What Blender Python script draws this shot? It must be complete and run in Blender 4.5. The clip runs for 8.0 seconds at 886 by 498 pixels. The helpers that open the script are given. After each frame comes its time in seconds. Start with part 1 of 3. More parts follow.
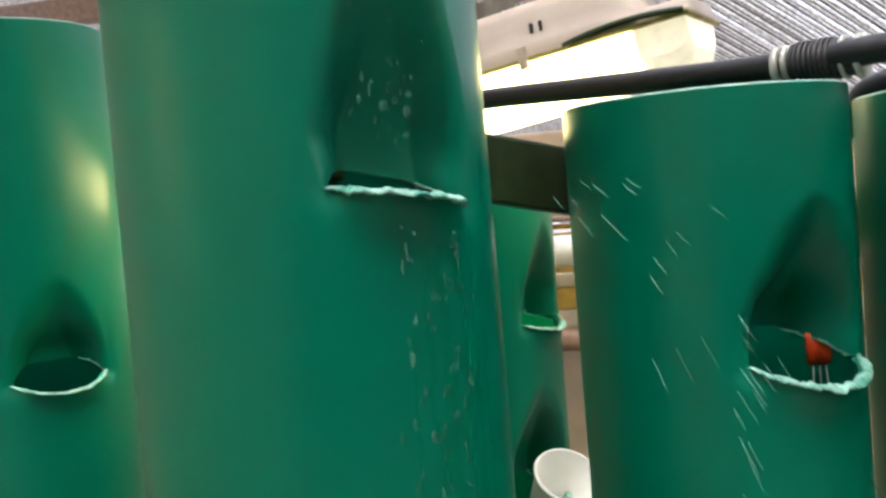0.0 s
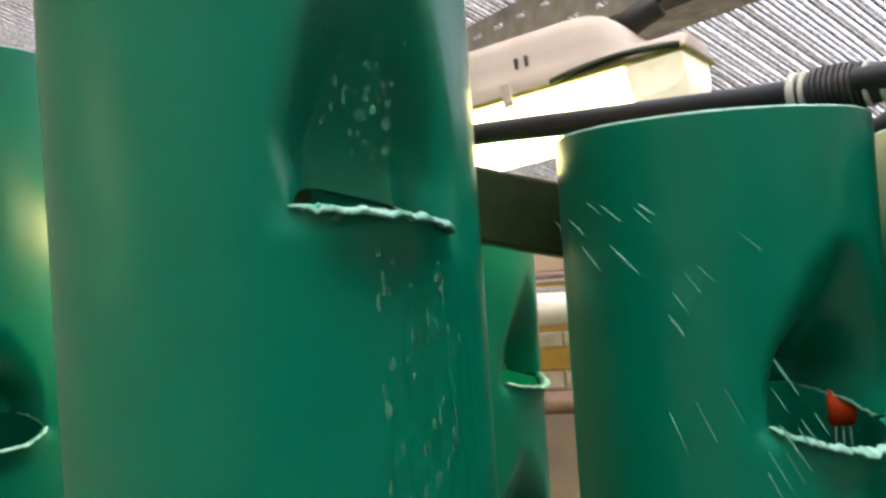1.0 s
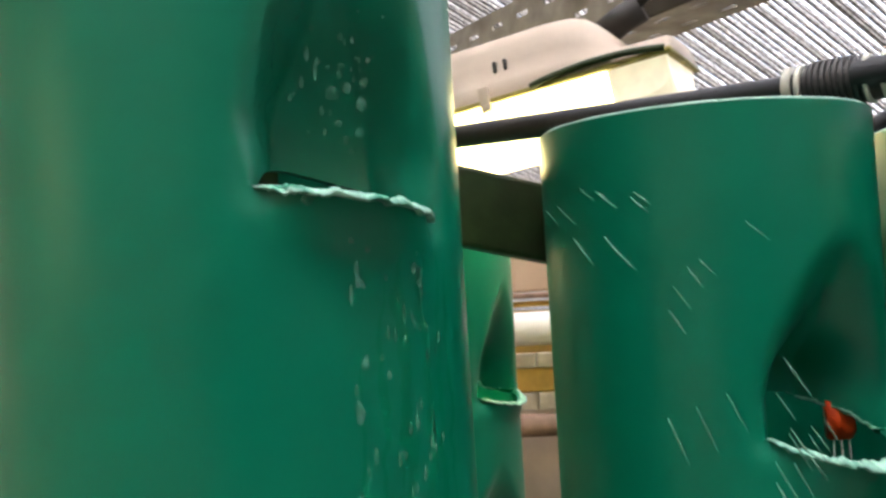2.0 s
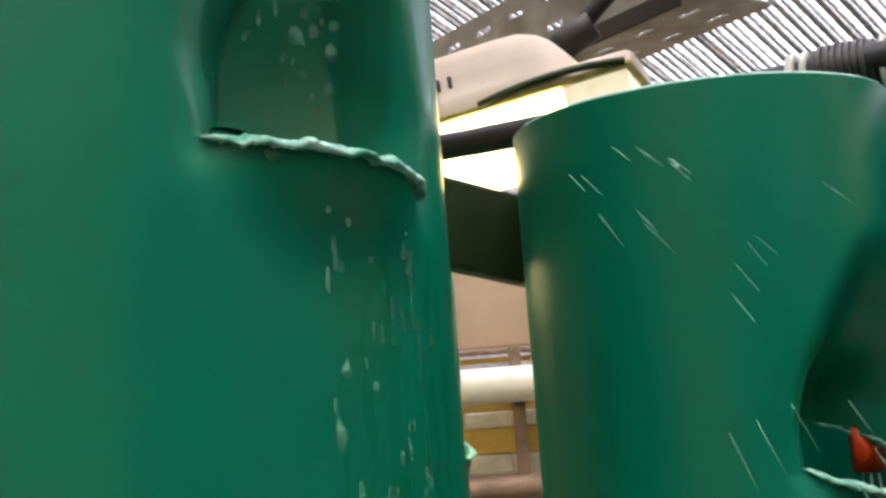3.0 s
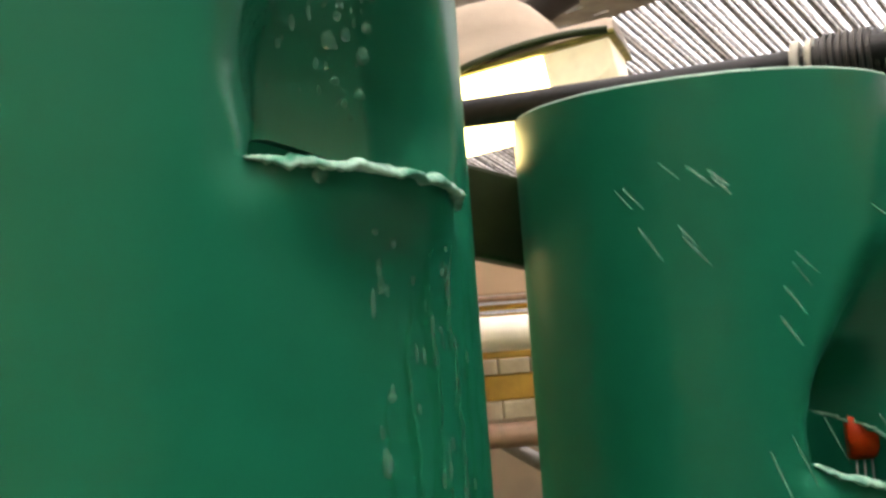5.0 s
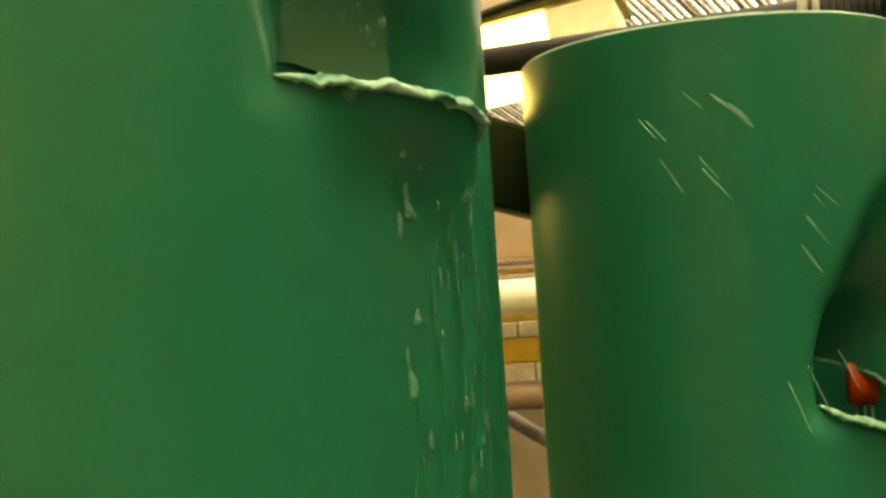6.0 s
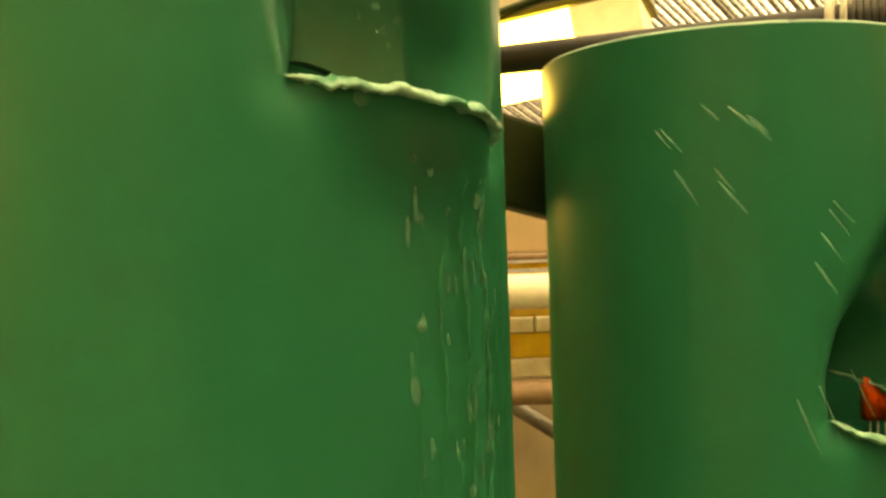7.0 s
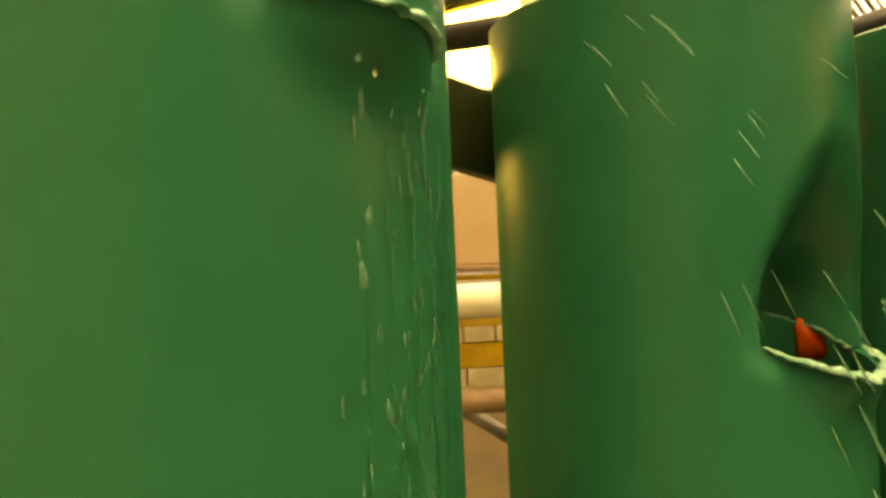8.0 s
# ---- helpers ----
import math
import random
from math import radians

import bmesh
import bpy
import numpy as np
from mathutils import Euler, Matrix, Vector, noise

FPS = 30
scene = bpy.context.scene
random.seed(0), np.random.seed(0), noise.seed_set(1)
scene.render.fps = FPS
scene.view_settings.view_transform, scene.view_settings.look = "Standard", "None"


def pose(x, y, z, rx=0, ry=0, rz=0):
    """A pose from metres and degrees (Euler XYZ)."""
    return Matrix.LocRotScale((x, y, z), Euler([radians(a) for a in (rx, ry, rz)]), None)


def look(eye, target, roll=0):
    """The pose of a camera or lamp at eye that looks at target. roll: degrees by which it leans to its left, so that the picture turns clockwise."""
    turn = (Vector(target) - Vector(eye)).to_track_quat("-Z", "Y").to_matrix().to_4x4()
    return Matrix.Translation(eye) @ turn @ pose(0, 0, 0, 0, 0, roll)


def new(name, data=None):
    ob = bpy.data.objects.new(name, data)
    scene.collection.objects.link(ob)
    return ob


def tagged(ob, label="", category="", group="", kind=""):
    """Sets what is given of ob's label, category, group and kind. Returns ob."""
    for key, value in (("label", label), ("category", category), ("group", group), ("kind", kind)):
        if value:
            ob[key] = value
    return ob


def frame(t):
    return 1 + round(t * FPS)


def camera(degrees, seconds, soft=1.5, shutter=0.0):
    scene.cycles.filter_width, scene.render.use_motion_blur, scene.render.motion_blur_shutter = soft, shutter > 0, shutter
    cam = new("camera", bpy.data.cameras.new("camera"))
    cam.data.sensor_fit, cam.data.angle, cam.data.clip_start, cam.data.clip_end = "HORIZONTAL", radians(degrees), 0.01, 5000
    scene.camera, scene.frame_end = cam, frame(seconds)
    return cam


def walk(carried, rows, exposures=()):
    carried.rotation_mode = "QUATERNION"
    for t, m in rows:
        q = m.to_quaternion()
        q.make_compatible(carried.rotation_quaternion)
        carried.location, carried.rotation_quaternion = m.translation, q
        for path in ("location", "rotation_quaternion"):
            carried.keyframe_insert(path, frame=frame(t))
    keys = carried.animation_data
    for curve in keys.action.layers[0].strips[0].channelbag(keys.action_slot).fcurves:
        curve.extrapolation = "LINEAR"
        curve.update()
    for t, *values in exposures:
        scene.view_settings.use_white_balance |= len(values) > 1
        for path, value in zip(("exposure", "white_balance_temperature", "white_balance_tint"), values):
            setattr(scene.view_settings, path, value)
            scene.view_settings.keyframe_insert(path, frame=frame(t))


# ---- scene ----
cam = camera(46.0, 8.0, soft=2.9)
PATH = [
    (0, (0.082, 0.102, 1.529), (-0.331, 2.056, 1.441), -4.8),
    (0.5, (0.075, 0.136, 1.522), (-0.293, 2.101, 1.466), -4.4),
    (1, (0.066, 0.153, 1.517), (-0.28, 2.123, 1.549), -3.9),
    (1.5, (0.059, 0.166, 1.512), (-0.257, 2.139, 1.589), -3.5),
    (2, (0.058, 0.179, 1.507), (-0.227, 2.157, 1.587), -3.4),
    (3.3, (0.019, 0.246, 1.487), (-0.035, 2.232, 1.717), -4.9),
    (3.5, (0.017, 0.245, 1.489), (-0.04, 2.232, 1.711), -5.5),
    (4, (0.01, 0.242, 1.495), (0.018, 2.231, 1.698), -5.6),
    (4.5, (0.008, 0.235, 1.505), (0.035, 2.231, 1.643), -4.4),
    (5, (0.004, 0.244, 1.509), (0.034, 2.243, 1.589), -4.4),
    (6.3, (-0.007, 0.244, 1.498), (0.06, 2.243, 1.492), -3.7),
    (6.5, (-0.004, 0.244, 1.501), (0.03, 2.243, 1.475), -3.3),
    (7, (-0.003, 0.246, 1.503), (0.018, 2.246, 1.51), -1.9),
    (7.5, (-0.006, 0.247, 1.488), (0.039, 2.247, 1.512), -2.5),
    (8, (0.0, 0.232, 1.472), (0.091, 2.229, 1.548), -2.5),
]
EXPOSURES = [
    (0.0, 2.2, 5950, 10), (2.0, 2.2, 6150, 11), (3.3, 2.15, 6150, 11), (4.0, 2.15, 6900, 13), (5.2, 2.1, 7200, 12), (6.3, 2.15, 30000, -7), (7.0, 2.25, 80000, 0), (8.0, 2.35, 100000, 6),
]
walk(cam, [(t, look(eye, target, roll)) for t, eye, target, roll in PATH], EXPOSURES)

# ---- light ----
world = bpy.data.worlds.new("sky")
scene.world = world
world.use_nodes = True
wn = world.node_tree
sky = wn.nodes.new("ShaderNodeTexSky")
sky.sky_type, sky.sun_disc = "NISHITA", False
sky.sun_elevation, sky.sun_rotation = radians(67), radians(161)
sky.dust_density, sky.ozone_density, sky.air_density = 7.0, 0.2, 0.8
wn.nodes["Background"].inputs[1].default_value = 0.15
wn.links.new(sky.outputs[0], wn.nodes["Background"].inputs[0])
sun = new("sun", bpy.data.lights.new("sun", "SUN"))
sun.data.energy, sun.data.angle, sun.data.color = 1.5, radians(75), (1.0, 0.95, 0.88)
sun.matrix_world = look((0.3, -0.9, 2.3), (0, 0, 0))


# ---- materials ----
def material(name, color, rough=0.5, metal=0.0, vary=0.12, grain=40.0, bump=0.0, bump_scale=200.0, second=None,
             second_scale=6.0, second_at=(0.45, 0.7), emission=None, strength=0.0, coat=0.0, spec=0.5, rough_vary=0.1):
    """A surface with grain and large stains: color varies by vary at grain size, second shows in patches."""
    m = bpy.data.materials.new(name)
    m.use_nodes = True
    nt, L = m.node_tree, m.node_tree.links.new
    b = nt.nodes["Principled BSDF"]
    b.inputs["Metallic"].default_value = metal
    b.inputs["Coat Weight"].default_value = coat
    b.inputs["Coat Roughness"].default_value = 0.15
    b.inputs["Specular IOR Level"].default_value = spec
    geo = nt.nodes.new("ShaderNodeTexCoord")
    n1 = nt.nodes.new("ShaderNodeTexNoise")
    n1.inputs["Scale"].default_value, n1.inputs["Detail"].default_value = grain, 6
    L(geo.outputs["Object"], n1.inputs["Vector"])
    mul = nt.nodes.new("ShaderNodeMapRange")
    mul.inputs["From Min"].default_value, mul.inputs["From Max"].default_value = 0.3, 0.7
    mul.inputs["To Min"].default_value, mul.inputs["To Max"].default_value = 1 - vary, 1 + vary
    L(n1.outputs["Fac"], mul.inputs["Value"])
    base = nt.nodes.new("ShaderNodeMix")
    base.data_type, base.blend_type = "RGBA", "MULTIPLY"
    base.inputs["Factor"].default_value = 1.0
    base.inputs["A"].default_value = (*color, 1)
    L(mul.outputs["Result"], base.inputs["B"])
    out = base.outputs["Result"]
    n2 = nt.nodes.new("ShaderNodeTexNoise")
    n2.inputs["Scale"].default_value, n2.inputs["Detail"].default_value = second_scale, 4
    L(geo.outputs["Object"], n2.inputs["Vector"])
    if second:
        r = nt.nodes.new("ShaderNodeMapRange")
        r.inputs["From Min"].default_value, r.inputs["From Max"].default_value = second_at
        L(n2.outputs["Fac"], r.inputs["Value"])
        mx = nt.nodes.new("ShaderNodeMix")
        mx.data_type = "RGBA"
        L(r.outputs["Result"], mx.inputs["Factor"])
        L(out, mx.inputs["A"])
        mx.inputs["B"].default_value = (*second, 1)
        out = mx.outputs["Result"]
    L(out, b.inputs["Base Color"])
    rr = nt.nodes.new("ShaderNodeMapRange")
    rr.inputs["From Min"].default_value, rr.inputs["From Max"].default_value = 0.3, 0.7
    rr.inputs["To Min"].default_value, rr.inputs["To Max"].default_value = max(0.02, rough - rough_vary), min(1, rough + rough_vary)
    L(n2.outputs["Fac"], rr.inputs["Value"])
    L(rr.outputs["Result"], b.inputs["Roughness"])
    if bump:
        nb = nt.nodes.new("ShaderNodeTexNoise")
        nb.inputs["Scale"].default_value, nb.inputs["Detail"].default_value = bump_scale, 5
        L(geo.outputs["Object"], nb.inputs["Vector"])
        bp = nt.nodes.new("ShaderNodeBump")
        bp.inputs["Strength"].default_value, bp.inputs["Distance"].default_value = bump, 0.002
        L(nb.outputs["Fac"], bp.inputs["Height"])
        L(bp.outputs["Normal"], b.inputs["Normal"])
    if emission:
        b.inputs["Emission Color"].default_value = (*emission, 1)
        b.inputs["Emission Strength"].default_value = strength
    return m


def clear_material(name, tint=(1, 1, 1), rough=0.03, bump=0.0, bump_scale=300.0, pale_light=0.0, ior=1.33, depth=0.002):
    """Water: clear, with gloss by Fresnel and ripples."""
    m = bpy.data.materials.new(name)
    m.use_nodes = True
    nt, L = m.node_tree, m.node_tree.links.new
    nt.nodes.remove(nt.nodes["Principled BSDF"])
    out = nt.nodes["Material Output"]
    tr, gl, fr, mx = (nt.nodes.new("ShaderNode" + k) for k in ("BsdfTransparent", "BsdfGlossy", "Fresnel", "MixShader"))
    tr.inputs[0].default_value = (*tint, 1)
    gl.inputs["Roughness"].default_value = rough
    fr.inputs["IOR"].default_value = ior
    nb, bp, geo = (nt.nodes.new("ShaderNode" + k) for k in ("TexNoise", "Bump", "TexCoord"))
    nb.inputs["Scale"].default_value, nb.inputs["Detail"].default_value = bump_scale, 3
    L(geo.outputs["Object"], nb.inputs["Vector"])
    bp.inputs["Strength"].default_value, bp.inputs["Distance"].default_value = bump, depth
    L(nb.outputs["Fac"], bp.inputs["Height"])
    L(bp.outputs["Normal"], gl.inputs["Normal"])
    L(bp.outputs["Normal"], fr.inputs["Normal"])
    L(fr.outputs[0], mx.inputs[0])
    L(tr.outputs[0], mx.inputs[1])
    L(gl.outputs[0], mx.inputs[2])
    last = mx
    # Pale green diffuse stands in for light gathered in clear drops and spray.
    if pale_light:
        df, m2 = nt.nodes.new("ShaderNodeBsdfDiffuse"), nt.nodes.new("ShaderNodeMixShader")
        df.inputs[0].default_value = (0.28, 0.70, 0.54, 1)
        m2.inputs[0].default_value = pale_light
        L(mx.outputs[0], m2.inputs[1])
        L(df.outputs[0], m2.inputs[2])
        last = m2
    L(last.outputs[0], out.inputs[0])
    return m


def glazing_material(name):
    """Dusty clear roof sheet: lets most light straight through and scatters the rest."""
    m = bpy.data.materials.new(name)
    m.use_nodes = True
    nt, L = m.node_tree, m.node_tree.links.new
    nt.nodes.remove(nt.nodes["Principled BSDF"])
    tr, tl, mx, geo, ns, mr = (nt.nodes.new("ShaderNode" + k) for k in
                               ("BsdfTransparent", "BsdfTranslucent", "MixShader", "TexCoord", "TexNoise", "MapRange"))
    tl.inputs[0].default_value = (0.86, 0.87, 0.88, 1)
    ns.inputs["Scale"].default_value, ns.inputs["Detail"].default_value = 35.0, 6
    L(geo.outputs["Object"], ns.inputs["Vector"])
    mr.inputs["To Min"].default_value, mr.inputs["To Max"].default_value = 0.05, 0.5
    L(ns.outputs["Fac"], mr.inputs["Value"])
    L(mr.outputs["Result"], mx.inputs[0])
    L(tr.outputs[0], mx.inputs[1])
    L(tl.outputs[0], mx.inputs[2])
    L(mx.outputs[0], nt.nodes["Material Output"].inputs[0])
    return m


GREEN = material("green_plastic", (0.002, 0.172, 0.098), 0.36, vary=0.04, grain=60, bump=0.04, bump_scale=90,
                 second=(0.004, 0.184, 0.104), second_scale=9, second_at=(0.4, 0.75), rough_vary=0.06, spec=0.42)
LIP = material("melted_plastic_lip", (0.30, 0.58, 0.47), 0.28, vary=0.25, grain=200, bump=0.35, bump_scale=300,
               second=(0.04, 0.28, 0.18), second_scale=110, second_at=(0.5, 0.68))
BLACK = material("black_polythene", (0.012, 0.012, 0.014), 0.42, vary=0.25, grain=120, bump=0.1, bump_scale=300)
BAR = material("dark_green_bar", (0.036, 0.056, 0.018), 0.4, vary=0.3, grain=70, bump=0.15, bump_scale=160,
               second=(0.03, 0.032, 0.014), second_scale=25)
WHITE = material("white_plastic", (0.78, 0.77, 0.74), 0.4, vary=0.05, grain=60, bump=0.04)
CREAM = material("aged_white_housing", (0.56, 0.46, 0.37), 0.5, vary=0.06, grain=50, bump=0.06, second=(0.40, 0.34, 0.27), second_scale=14)
YELLOWED = material("yellowed_gasket", (0.30, 0.25, 0.06), 0.5, vary=0.3, grain=150)
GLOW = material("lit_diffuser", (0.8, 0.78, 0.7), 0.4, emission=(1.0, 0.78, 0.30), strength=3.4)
# Slight emission stands for lamplight showing through the diffuser's end.
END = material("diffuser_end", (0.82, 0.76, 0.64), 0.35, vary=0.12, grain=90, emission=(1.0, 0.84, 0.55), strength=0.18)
ZINC = material("galvanised_steel", (0.32, 0.31, 0.30), 0.5, metal=0.6, vary=0.2, grain=60, second=(0.2, 0.18, 0.17), second_scale=20)
RUBBER = material("dark_cable", (0.02, 0.016, 0.014), 0.6)
ORANGE = material("orange_plastic", (0.88, 0.085, 0.012), 0.4, vary=0.06)
RIB = material("grimy_roof_rib", (0.34, 0.33, 0.32), 0.7, vary=0.5, grain=140, second=(0.14, 0.13, 0.12), second_scale=60)
NUT = material("grey_collar", (0.055, 0.052, 0.050), 0.5, vary=0.2, grain=150)
CLIP = material("pale_clip", (0.62, 0.60, 0.52), 0.4, vary=0.1)
# Cream of the added, unseen walls that bounce warm light.
BOUNCEWALL = material("warm_bounce_wall", (0.52, 0.42, 0.23), 0.75, vary=0.1, grain=8, bump=0.2, bump_scale=40)
RIM = material("pale_cut_edge", (0.30, 0.52, 0.42), 0.45, vary=0.15, grain=120)
# Dark green of the added, unseen walls that hold back light.
BLOCKWALL = material("dark_light_block", (0.05, 0.075, 0.05), 0.9, vary=0.3, grain=30)
SHEET = glazing_material("dusty_roof_sheet")
BEIGE = material("beige_board", (0.52, 0.40, 0.30), 0.6, vary=0.08, grain=40, bump=0.1, second=(0.42, 0.31, 0.22), second_scale=5)
BROWN = material("brown_timber", (0.23, 0.15, 0.11), 0.65, vary=0.25, grain=60, bump=0.2)
YELLOW = material("yellow_timber", (0.50, 0.32, 0.07), 0.55, vary=0.2, grain=50, bump=0.2)
BLOCK = material("white_block", (0.62, 0.58, 0.50), 0.75, vary=0.15, grain=80, bump=0.4, second=(0.45, 0.40, 0.33), second_scale=30)
TARP = material("beige_sheet", (0.50, 0.40, 0.30), 0.6, vary=0.12, grain=20, bump=0.5, bump_scale=25)
CONCRETE = material("concrete_floor", (0.15, 0.14, 0.12), 0.8, vary=0.2, grain=12, bump=0.3, bump_scale=60, second=(0.10, 0.09, 0.08), second_scale=2)
DROP = clear_material("clear_drop", tint=(0.93, 1.0, 0.97), rough=0.05, pale_light=0.20)
STREAM = clear_material("running_water", tint=(0.80, 0.96, 0.88), rough=0.22, bump=0.5, bump_scale=170, ior=1.10)
SPRAY = clear_material("spray", rough=0.1, pale_light=0.28)
FILM = clear_material("water_film", rough=0.14, bump=1.0, bump_scale=190, ior=1.13, depth=0.004)


# ---- building helpers ----
def part(name, bm, mat, parent=None, label="", smooth=True):
    me = bpy.data.meshes.new(name)
    bm.normal_update()
    bm.to_mesh(me)
    bm.free()
    me.materials.append(mat)
    if smooth:
        for p in me.polygons:
            p.use_smooth = True
    ob = new(name, me)
    if parent:
        ob.parent = parent
    if label:
        ob["label"] = label
    return ob


def empty(name, x, y, z, rz=0.0):
    ob = new(name)
    ob.matrix_world = pose(x, y, z, 0, 0, rz)
    ob.empty_display_size = 0.02
    return ob


def box(bm, cx, cy, cz, sx, sy, sz, bevel=0.0, m=None):
    r = bmesh.ops.create_cube(bm, size=1.0)
    for v in r["verts"]:
        v.co = Vector((cx + v.co.x * sx, cy + v.co.y * sy, cz + v.co.z * sz))
    if bevel:
        es = list({e for v in r["verts"] for e in v.link_edges})
        bmesh.ops.bevel(bm, geom=es, offset=bevel, segments=2, affect="EDGES", profile=0.6)
    return bm


def tube(points, radius, sides=20, closed=False, radii=None):
    """A round tube swept along points, with capped ends."""
    bm = bmesh.new()
    rings, n = [], len(points)
    up = Vector((0.13, 0.21, 1)).normalized()
    for i, p in enumerate(points):
        a, b = points[max(i - 1, 0)], points[min(i + 1, n - 1)]
        d = (Vector(b) - Vector(a)).normalized()
        u = d.cross(up).normalized()
        w = u.cross(d)
        r = radii[i] if radii else radius
        rings.append([bm.verts.new(Vector(p) + r * (math.cos(k * math.tau / sides) * u + math.sin(k * math.tau / sides) * w)) for k in range(sides)])
    for a, b in zip(rings, rings[1:]):
        for k in range(sides):
            bm.faces.new((a[k], a[(k + 1) % sides], b[(k + 1) % sides], b[k]))
    bm.faces.new(rings[0][::-1])
    bm.faces.new(rings[-1])
    bmesh.ops.recalc_face_normals(bm, faces=bm.faces)
    return bm


def lathe(profile, sides=48):
    """Revolves (radius, height) pairs round z; an open shell."""
    bm = bmesh.new()
    rings = [[bm.verts.new((r * math.cos(k * math.tau / sides), r * math.sin(k * math.tau / sides), z)) for k in range(sides)] for r, z in profile]
    for a, b in zip(rings, rings[1:]):
        for k in range(sides):
            bm.faces.new((a[k], a[(k + 1) % sides], b[(k + 1) % sides], b[k]))
    return bm


# ---- the setting ----
def plain(name, cx, cy, cz, sx, sy, sz, mat, label, category):
    ob = part(name, box(bmesh.new(), 0, 0, 0, sx, sy, sz), mat, smooth=False)
    ob.location = (cx, cy, cz)
    return tagged(ob, label, category, kind="structure")


plain("ground", 0, 0, -0.15, 400, 400, 0.1, CONCRETE, "bare grey ground outside the growing house", "ground")
plain("floor", 0, 1.0, -0.05, 7.0, 10.0, 0.1, CONCRETE, "grey concrete floor of the growing house", "floor")
# Unseen wall, added so the towers' left sides reflect something warm.
plain("added_wall_west", -2.15, 0.0, 1.7, 0.1, 6.0, 3.4, BOUNCEWALL, "unseen cream wall added at the side for warm reflections", "wall")
# Added out of view: keeps sky and bounced light off the pockets.
plain("added_wall_east", 3.3, 0.0, 1.1, 0.1, 6.0, 2.2, BLOCKWALL, "unseen dark green wall added at the side to hold back light", "wall")
# South end is added too: a warm half and a dark half band the reflections.
plain("added_wall_south_west", -1.0, -3.05, 1.75, 2.2, 0.1, 3.5, BOUNCEWALL, "unseen cream wall added at the end for a warm reflected band", "wall")
# Dark stand-in, unseen, added to keep front reflections on the towers low.
plain("added_wall_south_east", 1.725, -3.05, 1.75, 3.25, 0.1, 3.5, BLOCKWALL, "unseen dark green wall added at the end for dark reflections", "wall")
plain("wall_north", 0.0, 1.70, 0.72, 5.7, 0.1, 1.44, TARP, "beige sheeted wall behind the racks", "wall")

DOWN = Vector((0.650, 0.6727, -0.3535)).normalized()
ACROSS = DOWN.cross(Vector((0, 0, 1))).normalized()
NORMAL = ACROSS.cross(DOWN).normalized()
ROOF_AT = Vector((0.082, 0.102, 3.129))


def roof_sheet():
    """Fluted sheet: a thin clear skin with dark ribs beneath, all one ceiling."""
    rng = random.Random(4)
    m = Matrix((ACROSS, DOWN, NORMAL)).transposed().to_4x4()
    me = bpy.data.meshes.new("ceiling")
    verts, faces, mats = [], [], []

    def slab(x0, x1, y0, y1, z0, z1, mi):
        k = len(verts)
        verts.extend([(x0, y0, z0), (x1, y0, z0), (x1, y1, z0), (x0, y1, z0), (x0, y0, z1), (x1, y0, z1), (x1, y1, z1), (x0, y1, z1)])
        for f in ((0, 3, 2, 1), (4, 5, 6, 7), (0, 1, 5, 4), (1, 2, 6, 5), (2, 3, 7, 6), (3, 0, 4, 7)):
            faces.append(tuple(k + q for q in f))
            mats.append(mi)
    slab(-5.6, 5.6, -5.6, 7.0, 0.030, 0.031, 0)
    x, k = -5.6, 0
    while x < 5.6:
        w = (0.0125 if k % 2 else 0.0072) + rng.uniform(-0.0025, 0.0025)
        slab(x, x + w, -5.6, 7.0, 0.0, 0.010, 1)
        x += 0.0232 + rng.uniform(-0.0025, 0.0025)
        k += 1
    me.from_pydata(verts, [], faces)
    me.materials.append(SHEET)
    me.materials.append(RIB)
    for p, k in zip(me.polygons, mats):
        p.material_index = k
    ob = new("ceiling", me)
    ob.matrix_world = Matrix.Translation(ROOF_AT) @ m
    return tagged(ob, "fluted clear roof sheet with grimy grey ribs against bright sky", "roof sheet", kind="structure")


roof_sheet()


# ---- growing towers ----
def smooth01(x):
    x = min(1.0, max(0.0, x))
    return x * x * (3 - 2 * x)


def pocket_width(s, t):
    """Half width of a pocket, in half slit lengths, at a share t of its height."""
    return max(1e-3, (1.0 + s["bulge"] * smooth01(t / 0.2)) * (1 - t * t) ** s["taper"])


